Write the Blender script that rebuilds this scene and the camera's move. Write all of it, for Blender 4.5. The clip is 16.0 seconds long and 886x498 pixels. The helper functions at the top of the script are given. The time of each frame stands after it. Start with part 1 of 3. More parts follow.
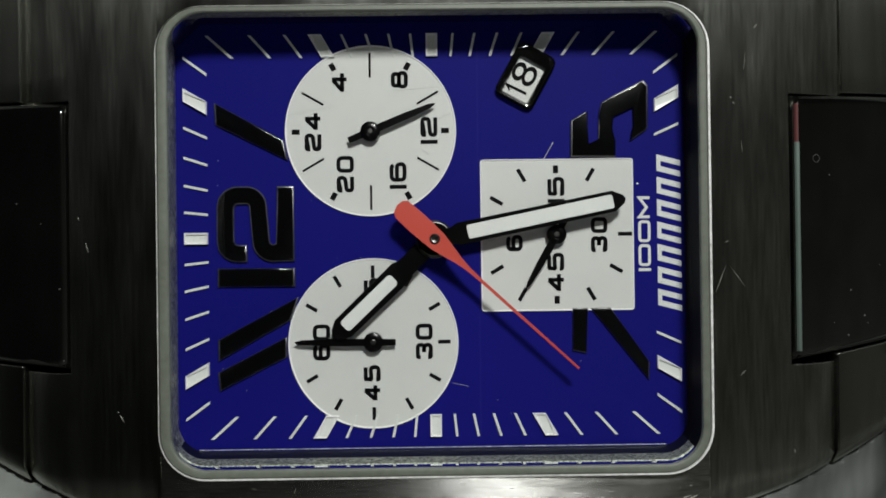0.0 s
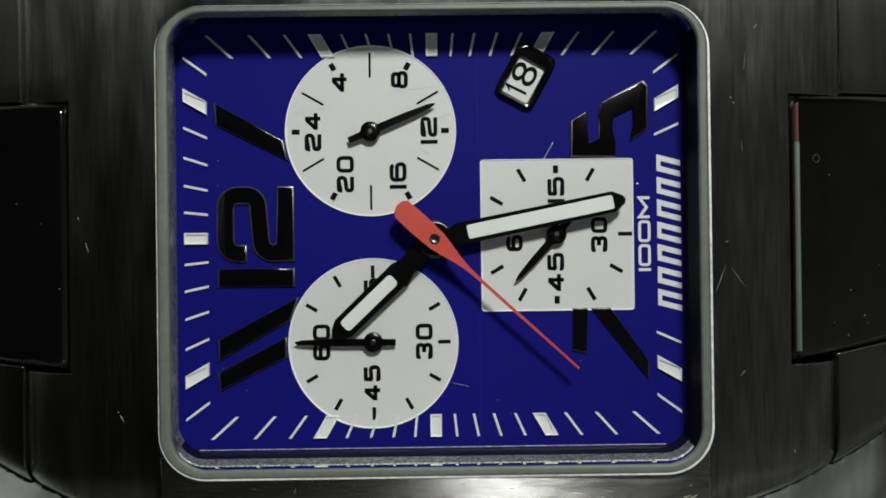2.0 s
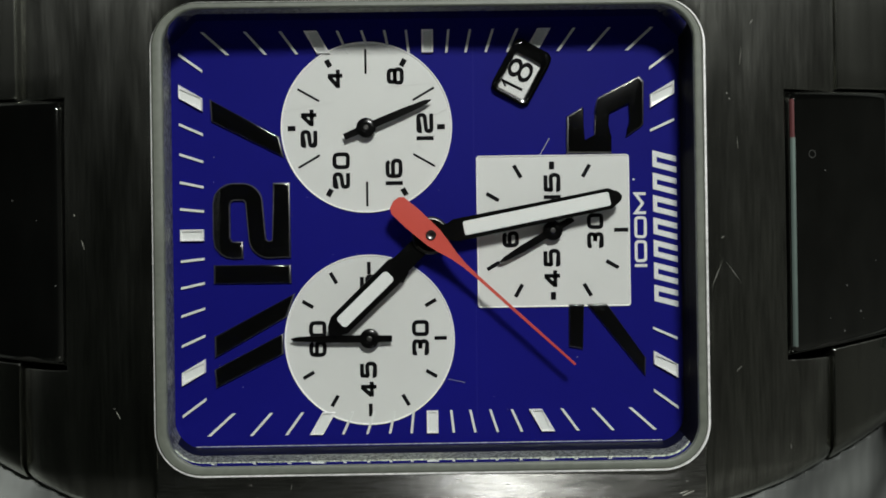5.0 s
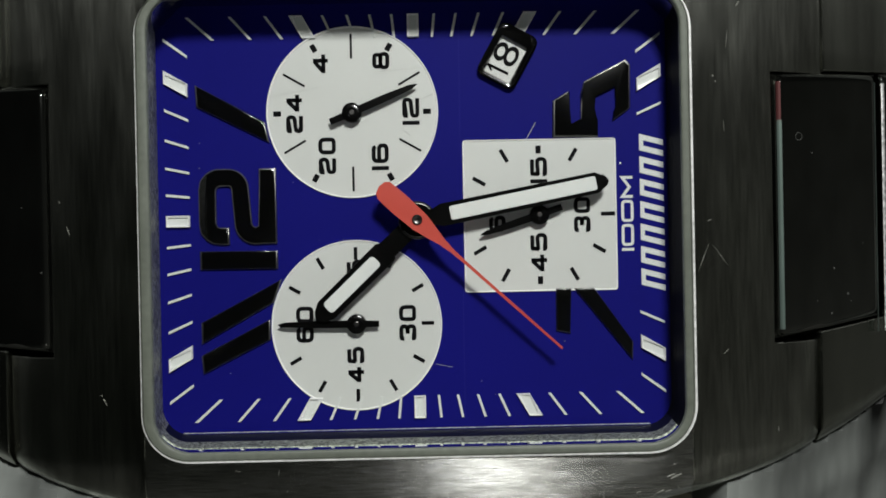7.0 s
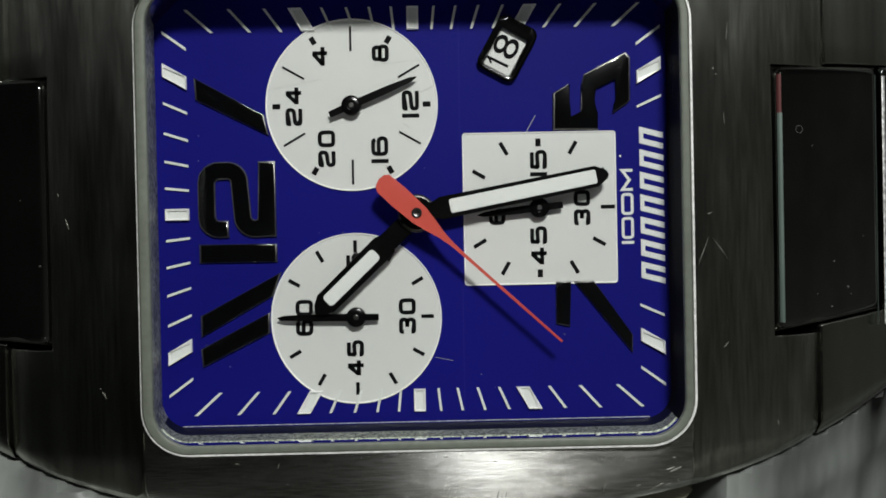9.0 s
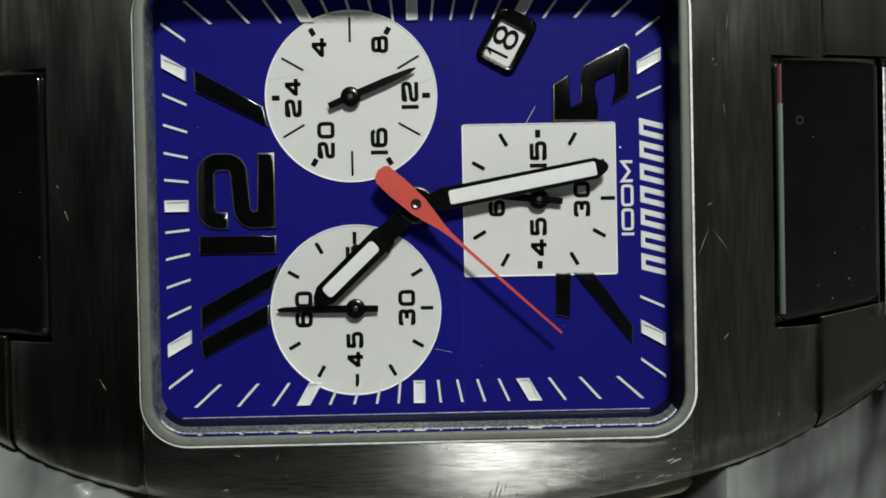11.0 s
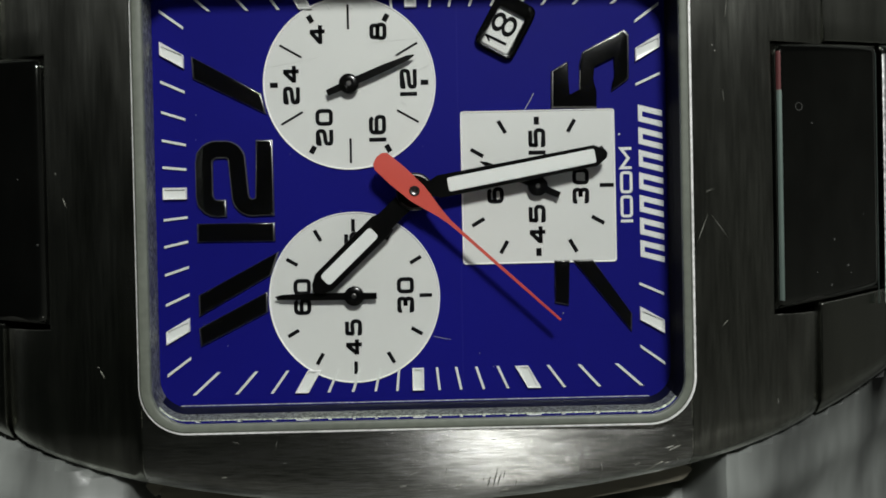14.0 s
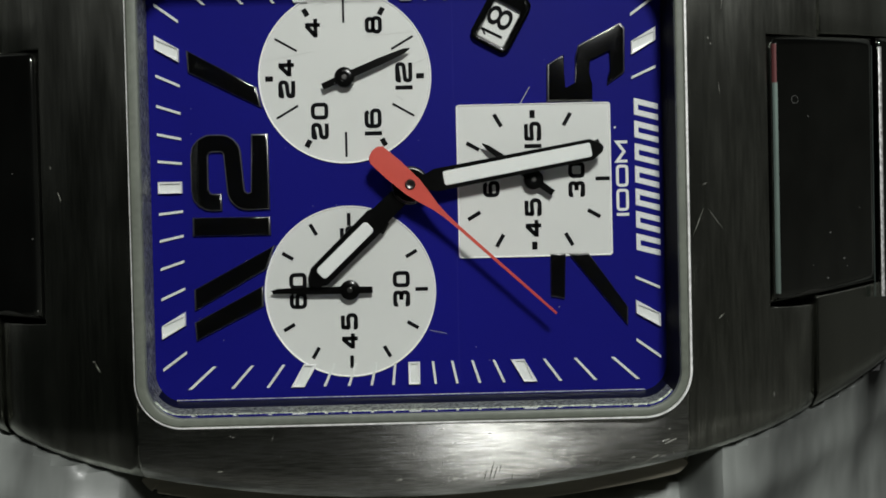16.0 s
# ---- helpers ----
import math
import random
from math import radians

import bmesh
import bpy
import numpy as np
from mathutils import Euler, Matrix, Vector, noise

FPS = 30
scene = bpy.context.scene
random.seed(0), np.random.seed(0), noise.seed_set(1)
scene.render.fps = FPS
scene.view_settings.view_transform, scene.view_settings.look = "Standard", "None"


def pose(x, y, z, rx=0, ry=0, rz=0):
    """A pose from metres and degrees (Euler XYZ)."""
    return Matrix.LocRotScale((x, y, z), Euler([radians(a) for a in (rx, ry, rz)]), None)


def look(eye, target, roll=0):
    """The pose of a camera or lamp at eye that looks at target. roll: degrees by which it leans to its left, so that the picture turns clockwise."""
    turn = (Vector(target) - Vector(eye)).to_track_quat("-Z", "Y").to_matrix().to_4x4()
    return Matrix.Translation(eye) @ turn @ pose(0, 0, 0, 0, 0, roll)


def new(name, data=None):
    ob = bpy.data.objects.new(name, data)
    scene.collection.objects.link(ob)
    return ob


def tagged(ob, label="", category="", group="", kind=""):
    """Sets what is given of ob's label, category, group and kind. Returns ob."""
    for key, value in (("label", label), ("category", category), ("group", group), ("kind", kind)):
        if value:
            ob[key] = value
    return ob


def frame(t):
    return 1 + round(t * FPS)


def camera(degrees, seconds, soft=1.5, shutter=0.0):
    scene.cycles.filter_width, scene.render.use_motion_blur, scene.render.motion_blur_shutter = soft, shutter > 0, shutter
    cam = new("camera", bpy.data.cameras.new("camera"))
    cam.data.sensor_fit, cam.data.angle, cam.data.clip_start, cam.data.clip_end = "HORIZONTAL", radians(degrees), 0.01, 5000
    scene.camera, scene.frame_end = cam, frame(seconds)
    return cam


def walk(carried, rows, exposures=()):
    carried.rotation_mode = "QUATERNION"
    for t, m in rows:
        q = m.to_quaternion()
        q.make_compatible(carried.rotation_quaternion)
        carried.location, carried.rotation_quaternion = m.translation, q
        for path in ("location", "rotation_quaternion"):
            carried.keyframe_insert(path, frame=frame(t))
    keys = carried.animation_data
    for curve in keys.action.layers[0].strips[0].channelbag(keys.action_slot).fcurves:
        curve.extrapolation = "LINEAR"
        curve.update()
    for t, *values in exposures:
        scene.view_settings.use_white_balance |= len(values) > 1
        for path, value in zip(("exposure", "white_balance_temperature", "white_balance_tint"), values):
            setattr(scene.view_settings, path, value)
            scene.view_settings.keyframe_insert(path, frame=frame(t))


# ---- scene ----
MM = 0.001
DIAL_Z = 9.0          # height of the dial above the table, mm
YC = -0.4             # the case's middle line

# ---------------------------------------------------------------- camera
cam = camera(47.0, 16.0, soft=1.7)
# seconds, the camera's turns in degrees, its place over the dial in mm
VIEWS = [
    (0, 0.330, -0.468, -0.714, 0.056, -1.067, 54.524), (4.2, 0.330, -0.468, -0.714, 0.056, -1.067, 54.524), (6.5, -0.147, -0.694, -1.117, 0.711, -1.513, 54.457),
    (7, -0.241, -0.670, -1.140, 0.768, -1.540, 54.437), (7.5, -0.400, -0.619, -1.102, 0.723, -1.546, 54.415), (8, -0.505, -0.693, -1.103, 0.702, -1.541, 54.400),
    (8.5, -0.518, -0.729, -1.122, 0.713, -1.516, 54.385), (9, -0.587, -0.720, -1.141, 0.738, -1.579, 54.350), (11.5, -0.776, -0.467, -1.149, 1.036, -1.973, 54.275),
    (12, -0.827, -0.466, -1.211, 1.086, -2.051, 54.280), (12.5, -0.730, -0.503, -1.254, 1.111, -2.166, 54.268), (13, -0.744, -0.547, -1.223, 1.126, -2.253, 54.222),
    (13.5, -0.748, -0.607, -1.275, 1.135, -2.359, 54.205), (14, -0.756, -0.447, -1.223, 1.075, -2.556, 54.198), (14.5, -0.772, -0.562, -1.274, 1.065, -2.726, 54.183),
    (15, -0.797, -0.599, -1.284, 1.090, -2.793, 54.161), (15.5, -0.965, -0.505, -1.242, 1.139, -2.762, 54.141), (16, -0.951, -0.559, -1.318, 1.187, -2.706, 54.146),
]
walk(cam, [(t, pose(x * MM, y * MM, (z + DIAL_Z) * MM, rx, ry, rz)) for t, rx, ry, rz, x, y, z in VIEWS],
     exposures=[(0, 0.0), (4.2, 0.0), (6.5, 0.05), (9, 0.10), (11.5, 0.12), (12.5, 0.04), (14, 0.02), (16, 0.0)])

# ---------------------------------------------------------------- light
world = bpy.data.worlds.new("room_light")
scene.world = world
world.use_nodes = True
# dim surroundings, graded brighter towards +x and -y to lift the steel there
sky = world.node_tree.nodes["Background"]
shade = world.node_tree.nodes.new("ShaderNodeTexGradient")
ramp = world.node_tree.nodes.new("ShaderNodeValToRGB")
ramp.color_ramp.elements[0].color = (0.0034, 0.0040, 0.0033, 1)
ramp.color_ramp.elements[1].color = (0.058, 0.059, 0.053, 1)
way = world.node_tree.nodes.new("ShaderNodeTexCoord")
spin = world.node_tree.nodes.new("ShaderNodeMapping")
spin.inputs["Rotation"].default_value = (0, 0, radians(60))
world.node_tree.links.new(way.outputs["Generated"], spin.inputs["Vector"])
world.node_tree.links.new(spin.outputs["Vector"], shade.inputs["Vector"])
world.node_tree.links.new(shade.outputs["Fac"], ramp.inputs["Fac"])
world.node_tree.links.new(ramp.outputs["Color"], sky.inputs["Color"])
sky.inputs["Strength"].default_value = 1.0

lamp_data = bpy.data.lights.new("inspection_lamp", "AREA")
lamp_data.shape, lamp_data.size = "DISK", 0.027
lamp_data.energy, lamp_data.color = 0.262, (0.985, 1.0, 0.97)
lamp = new("inspection_lamp", lamp_data)
lamp.matrix_world = look((0.028, 0.090, 0.160 + DIAL_Z * MM), (0.002, 0.0, DIAL_Z * MM))


# added fill with no known source, for the lower bar and right end
fill_data = bpy.data.lights.new("fill_lamp", "AREA")
fill_data.shape, fill_data.size, fill_data.size_y = "RECTANGLE", 0.07, 0.20
fill_data.energy, fill_data.color = 0.065, (1.0, 0.98, 0.93)
fill_lamp = new("fill_lamp", fill_data)
fill_lamp.matrix_world = look((0.138, -0.50, 0.60), (0, 0, 0))


# ---------------------------------------------------------------- materials
def material(name, colour, rough=0.5, metal=0.0, coat=0.0, grain=None, grain_size=(400, 400, 400), tint=0.12,
             bump=0.0, aniso=0.0, turn=0.0, stains=0.0, stain_size=90.0, specular=0.5, stain_stretch=(1, 1, 1)):
    """A surface with a fine grain and larger stains, both at real size (grain_size in cycles a metre)."""
    m = bpy.data.materials.new(name)
    m.use_nodes = True
    nt = m.node_tree
    p = nt.nodes["Principled BSDF"]
    p.inputs["Base Color"].default_value = (*colour, 1)
    p.inputs["Roughness"].default_value = rough
    p.inputs["Metallic"].default_value = metal
    p.inputs["Coat Weight"].default_value = coat
    p.inputs["Coat Roughness"].default_value = 0.04
    p.inputs["Specular IOR Level"].default_value = specular
    co = nt.nodes.new("ShaderNodeTexCoord")
    mp = nt.nodes.new("ShaderNodeMapping")
    mp.inputs["Scale"].default_value = grain_size
    nt.links.new(co.outputs["Object"], mp.inputs["Vector"])
    n = nt.nodes.new("ShaderNodeTexNoise")
    n.inputs["Scale"].default_value = 1.0
    n.inputs["Detail"].default_value = 5.0
    nt.links.new(mp.outputs["Vector"], n.inputs["Vector"])
    big = nt.nodes.new("ShaderNodeTexNoise")
    big.inputs["Scale"].default_value = stain_size
    big.inputs["Detail"].default_value = 4.0
    mp2 = nt.nodes.new("ShaderNodeMapping")
    mp2.inputs["Scale"].default_value = stain_stretch
    nt.links.new(co.outputs["Object"], mp2.inputs["Vector"])
    nt.links.new(mp2.outputs["Vector"], big.inputs["Vector"])
    mixer = nt.nodes.new("ShaderNodeMath")
    mixer.operation = "MULTIPLY_ADD"
    mixer.inputs[1].default_value = tint * 2
    mixer.inputs[2].default_value = 1.0 - tint
    nt.links.new(n.outputs["Fac"], mixer.inputs[0])
    st = nt.nodes.new("ShaderNodeMath")
    st.operation = "MULTIPLY_ADD"
    st.inputs[1].default_value = stains * 2
    st.inputs[2].default_value = 1.0 - stains
    nt.links.new(big.outputs["Fac"], st.inputs[0])
    both = nt.nodes.new("ShaderNodeMath")
    both.operation = "MULTIPLY"
    nt.links.new(mixer.outputs[0], both.inputs[0])
    nt.links.new(st.outputs[0], both.inputs[1])
    scale = nt.nodes.new("ShaderNodeVectorMath")
    scale.operation = "SCALE"
    scale.inputs[0].default_value = colour
    nt.links.new(both.outputs[0], scale.inputs["Scale"])
    nt.links.new(scale.outputs[0], p.inputs["Base Color"])
    ro = nt.nodes.new("ShaderNodeMath")
    ro.operation = "MULTIPLY_ADD"
    ro.inputs[1].default_value = rough * 0.5
    ro.inputs[2].default_value = rough * 0.75
    nt.links.new(big.outputs["Fac"], ro.inputs[0])
    nt.links.new(ro.outputs[0], p.inputs["Roughness"])
    if bump:
        b = nt.nodes.new("ShaderNodeBump")
        b.inputs["Strength"].default_value = 1.0
        b.inputs["Distance"].default_value = bump * MM
        nt.links.new(n.outputs["Fac"], b.inputs["Height"])
        nt.links.new(b.outputs[0], p.inputs["Normal"])
    if aniso:
        p.inputs["Anisotropic"].default_value = aniso
        uv = nt.nodes.new("ShaderNodeCombineXYZ")
        uv.inputs[0].default_value, uv.inputs[1].default_value = math.cos(turn), math.sin(turn)
        nt.links.new(uv.outputs[0], p.inputs["Tangent"])
    return m


BLUE = material("blue_lacquer", (0.0068, 0.0066, 0.176), 0.5, grain_size=(9000, 9000, 9000), tint=0.05, stains=0.12, specular=0.06)
WHITE = material("white_enamel", (0.70, 0.71, 0.68), 0.45, grain_size=(6000, 6000, 6000), tint=0.03, stains=0.03, stain_size=400)
RIM = material("white_rim", (0.94, 0.94, 0.93), 0.3, tint=0.02)
INK = material("black_print", (0.004, 0.004, 0.005), 0.6, tint=0.2, grain_size=(9000, 9000, 9000), specular=0.06)
GLOSS = material("black_gloss", (0.002, 0.002, 0.002), 0.2, tint=0.2, grain_size=(3000, 3000, 3000), stains=0.2, stain_size=500, specular=0.3)
FIGURE = material("black_enamel", (0.002, 0.002, 0.002), 0.10, tint=0.2, grain_size=(3000, 3000, 3000), stains=0.2, stain_size=500, specular=1.0)
# grey-green reflection on polished link edges, painted as a paler steel
GREYGLINT = material("grey_reflection", (0.105, 0.14, 0.125), 0.5, 0.7, tint=0.3, grain_size=(2000, 300, 2000), stains=0.5, stain_size=150)
LUME = material("lume_paint", (0.78, 0.80, 0.77), 0.55, tint=0.05, grain_size=(8000, 8000, 8000), stains=0.05, stain_size=700)
RED = material("red_paint", (0.60, 0.066, 0.042), 0.42, tint=0.05, grain_size=(7000, 7000, 7000), stains=0.06, stain_size=600)
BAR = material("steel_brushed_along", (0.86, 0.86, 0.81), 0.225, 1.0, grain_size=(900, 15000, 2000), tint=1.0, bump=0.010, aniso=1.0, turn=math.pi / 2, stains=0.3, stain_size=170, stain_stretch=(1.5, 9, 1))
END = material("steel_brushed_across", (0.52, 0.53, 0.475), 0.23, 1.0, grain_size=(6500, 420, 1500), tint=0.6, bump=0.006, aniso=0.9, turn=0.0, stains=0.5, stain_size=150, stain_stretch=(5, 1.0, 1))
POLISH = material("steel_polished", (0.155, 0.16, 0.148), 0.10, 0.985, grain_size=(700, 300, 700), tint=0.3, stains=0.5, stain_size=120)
MIDDLE = material("steel_side", (0.50, 0.47, 0.37), 0.3, 0.6, grain_size=(300, 4000, 4000), tint=0.3, stains=0.4)
LIP = material("bright_line_steel", (0.78, 0.78, 0.77), 0.4, 0.6, grain_size=(5000, 5000, 5000), tint=1.2, bump=0.02)
GASKET = material("grey_gasket", (0.150, 0.166, 0.134), 0.5, grain_size=(2500, 2500, 2500), tint=0.3, stains=0.3, stain_size=300)
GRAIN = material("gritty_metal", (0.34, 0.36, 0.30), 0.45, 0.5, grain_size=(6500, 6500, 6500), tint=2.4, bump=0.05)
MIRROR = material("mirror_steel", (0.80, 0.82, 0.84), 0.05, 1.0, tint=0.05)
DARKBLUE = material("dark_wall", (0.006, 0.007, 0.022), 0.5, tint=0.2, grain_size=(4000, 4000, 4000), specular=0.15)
# right side of the inner wall, its shade put into a black colour
SHADEWALL = material("wall_painted_shade", (0.004, 0.004, 0.007), 0.6, tint=0.2, grain_size=(4000, 4000, 4000), specular=0.05)
GILT = material("polished_edge", (0.20, 0.195, 0.19), 0.3, 0.9, tint=0.6, grain_size=(2500, 2500, 2500))
SHEET = material("grey_plastic_sheet", (0.20, 0.212, 0.20), 0.42, tint=0.3, grain_size=(120, 60, 120), stains=2.3, stain_size=60, stain_stretch=(3.2, 0.8, 1), coat=0.08)
TABLE = material("dark_table", (0.05, 0.05, 0.05), 0.5, tint=0.2, grain_size=(60, 900, 60))

# the lamp's highlight along the bezel lip, painted as near-white
EDGE = material("bezel_edge_highlight", (0.95, 0.95, 0.93), 0.3, 0.1, grain_size=(3600, 3600, 3600), tint=0.55, bump=0.006, stains=0.3, stain_size=260)
DARKSTEEL = material("dark_steel", (0.16, 0.155, 0.15), 0.3, 1.0, tint=0.3, grain_size=(3000, 3000, 3000))
FAINT = material("faint_line", (0.02, 0.02, 0.21), 0.6, tint=0.2, specular=0.06)
# pale reflection on the polished link chamfer, put into a lighter colour
CHAMFER = material("chamfer_reflection", (0.10, 0.10, 0.09), 0.45, 0.8, tint=0.3, grain_size=(300, 3000, 2000), stains=0.4, stain_size=200)
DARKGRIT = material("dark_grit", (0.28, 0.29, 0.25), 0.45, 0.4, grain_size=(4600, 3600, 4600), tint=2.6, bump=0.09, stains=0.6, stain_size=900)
LINK = material("steel_brushed_link", (0.44, 0.45, 0.40), 0.23, 1.0, grain_size=(5000, 120, 1500), tint=0.28, bump=0.003, aniso=0.95, stains=0.5, stain_size=40, stain_stretch=(9, 1.0, 1))
# red reflection on the polished link edge, painted as colour
REDGLINT = material("red_reflection", (0.085, 0.02, 0.02), 0.5, 0.5, tint=0.3, grain_size=(2000, 300, 2000), stains=0.4, stain_size=200)
SCRATCH = material("bare_scratch", (0.32, 0.32, 0.29), 0.5, 0.6, tint=0.2)
LINT = material("grey_lint", (0.09, 0.092, 0.085), 0.7, tint=0.4, grain_size=(9000, 9000, 9000))
NICK = material("dark_nick", (0.05, 0.05, 0.045), 0.5, 0.6, tint=0.3)
HAIR = material("dust", (0.42, 0.42, 0.40), 0.7, tint=0.2)
GLASS = bpy.data.materials.new("watch_glass")
GLASS.use_nodes = True
gn, gl = GLASS.node_tree.nodes, GLASS.node_tree.links
clear, shine, blend, rim_light = (gn.new("ShaderNode" + k) for k in ("BsdfTransparent", "BsdfGlossy", "MixShader", "Fresnel"))
clear.inputs["Color"].default_value = (0.985, 0.99, 0.985, 1)
shine.inputs["Roughness"].default_value = 0.02
rim_light.inputs["IOR"].default_value = 1.45
gl.new(rim_light.outputs[0], blend.inputs[0])
gl.new(clear.outputs[0], blend.inputs[1])
gl.new(shine.outputs[0], blend.inputs[2])
gl.new(blend.outputs[0], gn["Material Output"].inputs["Surface"])


# ---------------------------------------------------------------- mesh helpers (all in mm)
def part(name, bm, mat, parent=None, label="", smooth=False):
    """Links a bmesh in mm as one mesh object under a thing or a part."""
    bmesh.ops.recalc_face_normals(bm, faces=bm.faces)
    bmesh.ops.scale(bm, vec=(MM, MM, MM), verts=bm.verts)
    me = bpy.data.meshes.new(name)
    bm.to_mesh(me)
    bm.free()
    me.materials.append(mat)
    if smooth:
        me.polygons.foreach_set("use_smooth", [True] * len(me.polygons))
        me.set_sharp_from_angle(angle=radians(40))
    ob = new(name, me)
    ob.parent = parent
    if label:
        tagged(ob, label)
    return ob


def prism(points, z0, z1, bevel=0.0, bm=None, steps=2):
    """An upright prism over an outline, its upper edges rounded by bevel."""
    bm = bm or bmesh.new()
    low = [bm.verts.new((x, y, z0)) for x, y in points]
    high = [bm.verts.new((x, y, z1)) for x, y in points]
    n = len(points)
    bm.faces.new(low[::-1])
    top = bm.faces.new(high)
    for i in range(n):
        bm.faces.new((low[i], low[(i + 1) % n], high[(i + 1) % n], high[i]))
    if bevel:
        bmesh.ops.bevel(bm, geom=list(top.edges), offset=bevel, segments=steps, profile=0.5, affect="EDGES", clamp_overlap=True)
    return bm


def turned(points, angle, x=0.0, y=0.0):
    c, s = math.cos(radians(angle)), math.sin(radians(angle))
    return [(x + px * c - py * s, y + px * s + py * c) for px, py in points]


def circle(r, n=48, x=0.0, y=0.0):
    return [(x + r * math.cos(2 * math.pi * i / n), y + r * math.sin(2 * math.pi * i / n)) for i in range(n)]


def bar(x0, x1, w0, w1=None):
    w1 = w0 if w1 is None else w1
    return [(x0, -w0 / 2), (x1, -w1 / 2), (x1, w1 / 2), (x0, w0 / 2)]


def round_rect(x0, x1, y0, y1, r, n=8):
    pts = []
    for cx, cy, a in ((x1 - r, y1 - r, 0), (x0 + r, y1 - r, 90), (x0 + r, y0 + r, 180), (x1 - r, y0 + r, 270)):
        for i in range(n + 1):
            t = radians(a + 90 * i / n)
            pts.append((cx + r * math.cos(t), cy + r * math.sin(t)))
    return pts


def loft(loops, closed=False):
    """A skin through loops of equally many points, (points, z) each."""
    bm = bmesh.new()
    rings = [[bm.verts.new((x, y, z)) for x, y in pts] for pts, z in loops]
    pairs = list(zip(rings, rings[1:])) + ([(rings[-1], rings[0])] if closed else [])
    for a, b in pairs:
        for i in range(len(a)):
            j = (i + 1) % len(a)
            bm.faces.new((a[i], a[j], b[j], b[i]))
    return bm


def stroke(points, w):
    """The outline of a polyline drawn with a flat pen of width w, with mitred corners."""
    left, right = [], []
    for i, p in enumerate(points):
        p = Vector(p)
        a = (p - Vector(points[i - 1])).normalized() if i else None
        b = (Vector(points[i + 1]) - p).normalized() if i < len(points) - 1 else None
        a, b = a or b, b or a
        na, nb = Vector((-a.y, a.x)), Vector((-b.y, b.x))
        m = (na + nb).normalized()
        m *= w / 2 / max(0.35, m.dot(na))
        left.append(tuple(p + m))
        right.append(tuple(p - m))
    return left + right[::-1]


def lettering(name, body, x, y, angle, width, height, z, mat, parent, thick=0.0, depth=0.012):
    """Flat writing of the given size, centred on x, y."""
    cu = bpy.data.curves.new(name, "FONT")
    cu.body, cu.align_x, cu.align_y, cu.extrude, cu.offset, cu.resolution_u = body, "LEFT", "BOTTOM", 0.01, thick, 4
    tmp = bpy.data.objects.new(name, cu)
    scene.collection.objects.link(tmp)
    me = bpy.data.meshes.new_from_object(tmp)
    bpy.data.objects.remove(tmp)
    co = np.array([v.co for v in me.vertices])
    lo, hi = co.min(0), co.max(0)
    c, s = math.cos(radians(angle)), math.sin(radians(angle))
    for v in me.vertices:
        u = (v.co.x - (lo[0] + hi[0]) / 2) / (hi[0] - lo[0]) * width
        w = (v.co.y - (lo[1] + hi[1]) / 2) / (hi[1] - lo[1]) * height
        v.co = ((x + u * c - w * s) * MM, (y + u * s + w * c) * MM, (z + (depth if v.co.z > 0 else 0)) * MM)
    me.materials.clear()
    me.materials.append(mat)
    ob = new(name, me)
    ob.parent = parent
    return ob


def eased(points, r, n=4):
    """A polyline with its inner corners rounded by r."""
    out = [points[0]]
    for a, b, c in zip(points, points[1:], points[2:]):
        a, b, c = Vector(a), Vector(b), Vector(c)
        k = min(r, (a - b).length * 0.48, (c - b).length * 0.48)
        p, q = b + (a - b).normalized() * k, b + (c - b).normalized() * k
        for i in range(n + 1):
            u = i / n
            out.append(tuple(p * (1 - u) ** 2 + b * 2 * u * (1 - u) + q * u * u))
    return out + [points[-1]]


# square figures as pen strokes in a unit box
FIGURES = {
    "0": [[(0.5, 0), (1, 0), (1, 1), (0, 1), (0, 0), (0.5, 0)]],
    "1": [[(0, 0), (0, 1)]],
    "2": [[(0, 0.72), (0, 1), (1, 1), (1, 0.52), (0, 0.40), (0, 0), (1.08, 0)]],
    "3": [[(0, 0.78), (0, 1), (1, 1), (1, 0.54), (0.4, 0.52)], [(0.4, 0.52), (1, 0.5), (1, 0), (0, 0), (0, 0.22)]],
    "4": [[(0.70, -0.1), (0.70, 1.1)], [(0.66, 1.02), (0.0, 0.30)], [(-0.1, 0.27), (1.1, 0.27)]],
    "5": [[(0.98, 1), (0.02, 1)], [(0.05, 1.1), (0.0, 0.5)], [(-0.05, 0.56), (1, 0.62), (1, 0), (0, 0), (0, 0.2)]],
    "6": [[(0.92, 0.82), (0.85, 1), (0, 1), (0, 0), (1, 0), (1, 0.58), (0.02, 0.58)]],
    "8": [[(0.5, 0.53), (0.94, 0.53), (0.94, 1), (0.06, 1), (0.06, 0.53), (0.5, 0.53)], [(0.5, 0.53), (1, 0.53), (1, 0), (0, 0), (0, 0.53), (0.5, 0.53)]],
    "M": [[(0, -0.08), (0, 1), (0.5, 0.25), (1, 1), (1, -0.08)]],
}


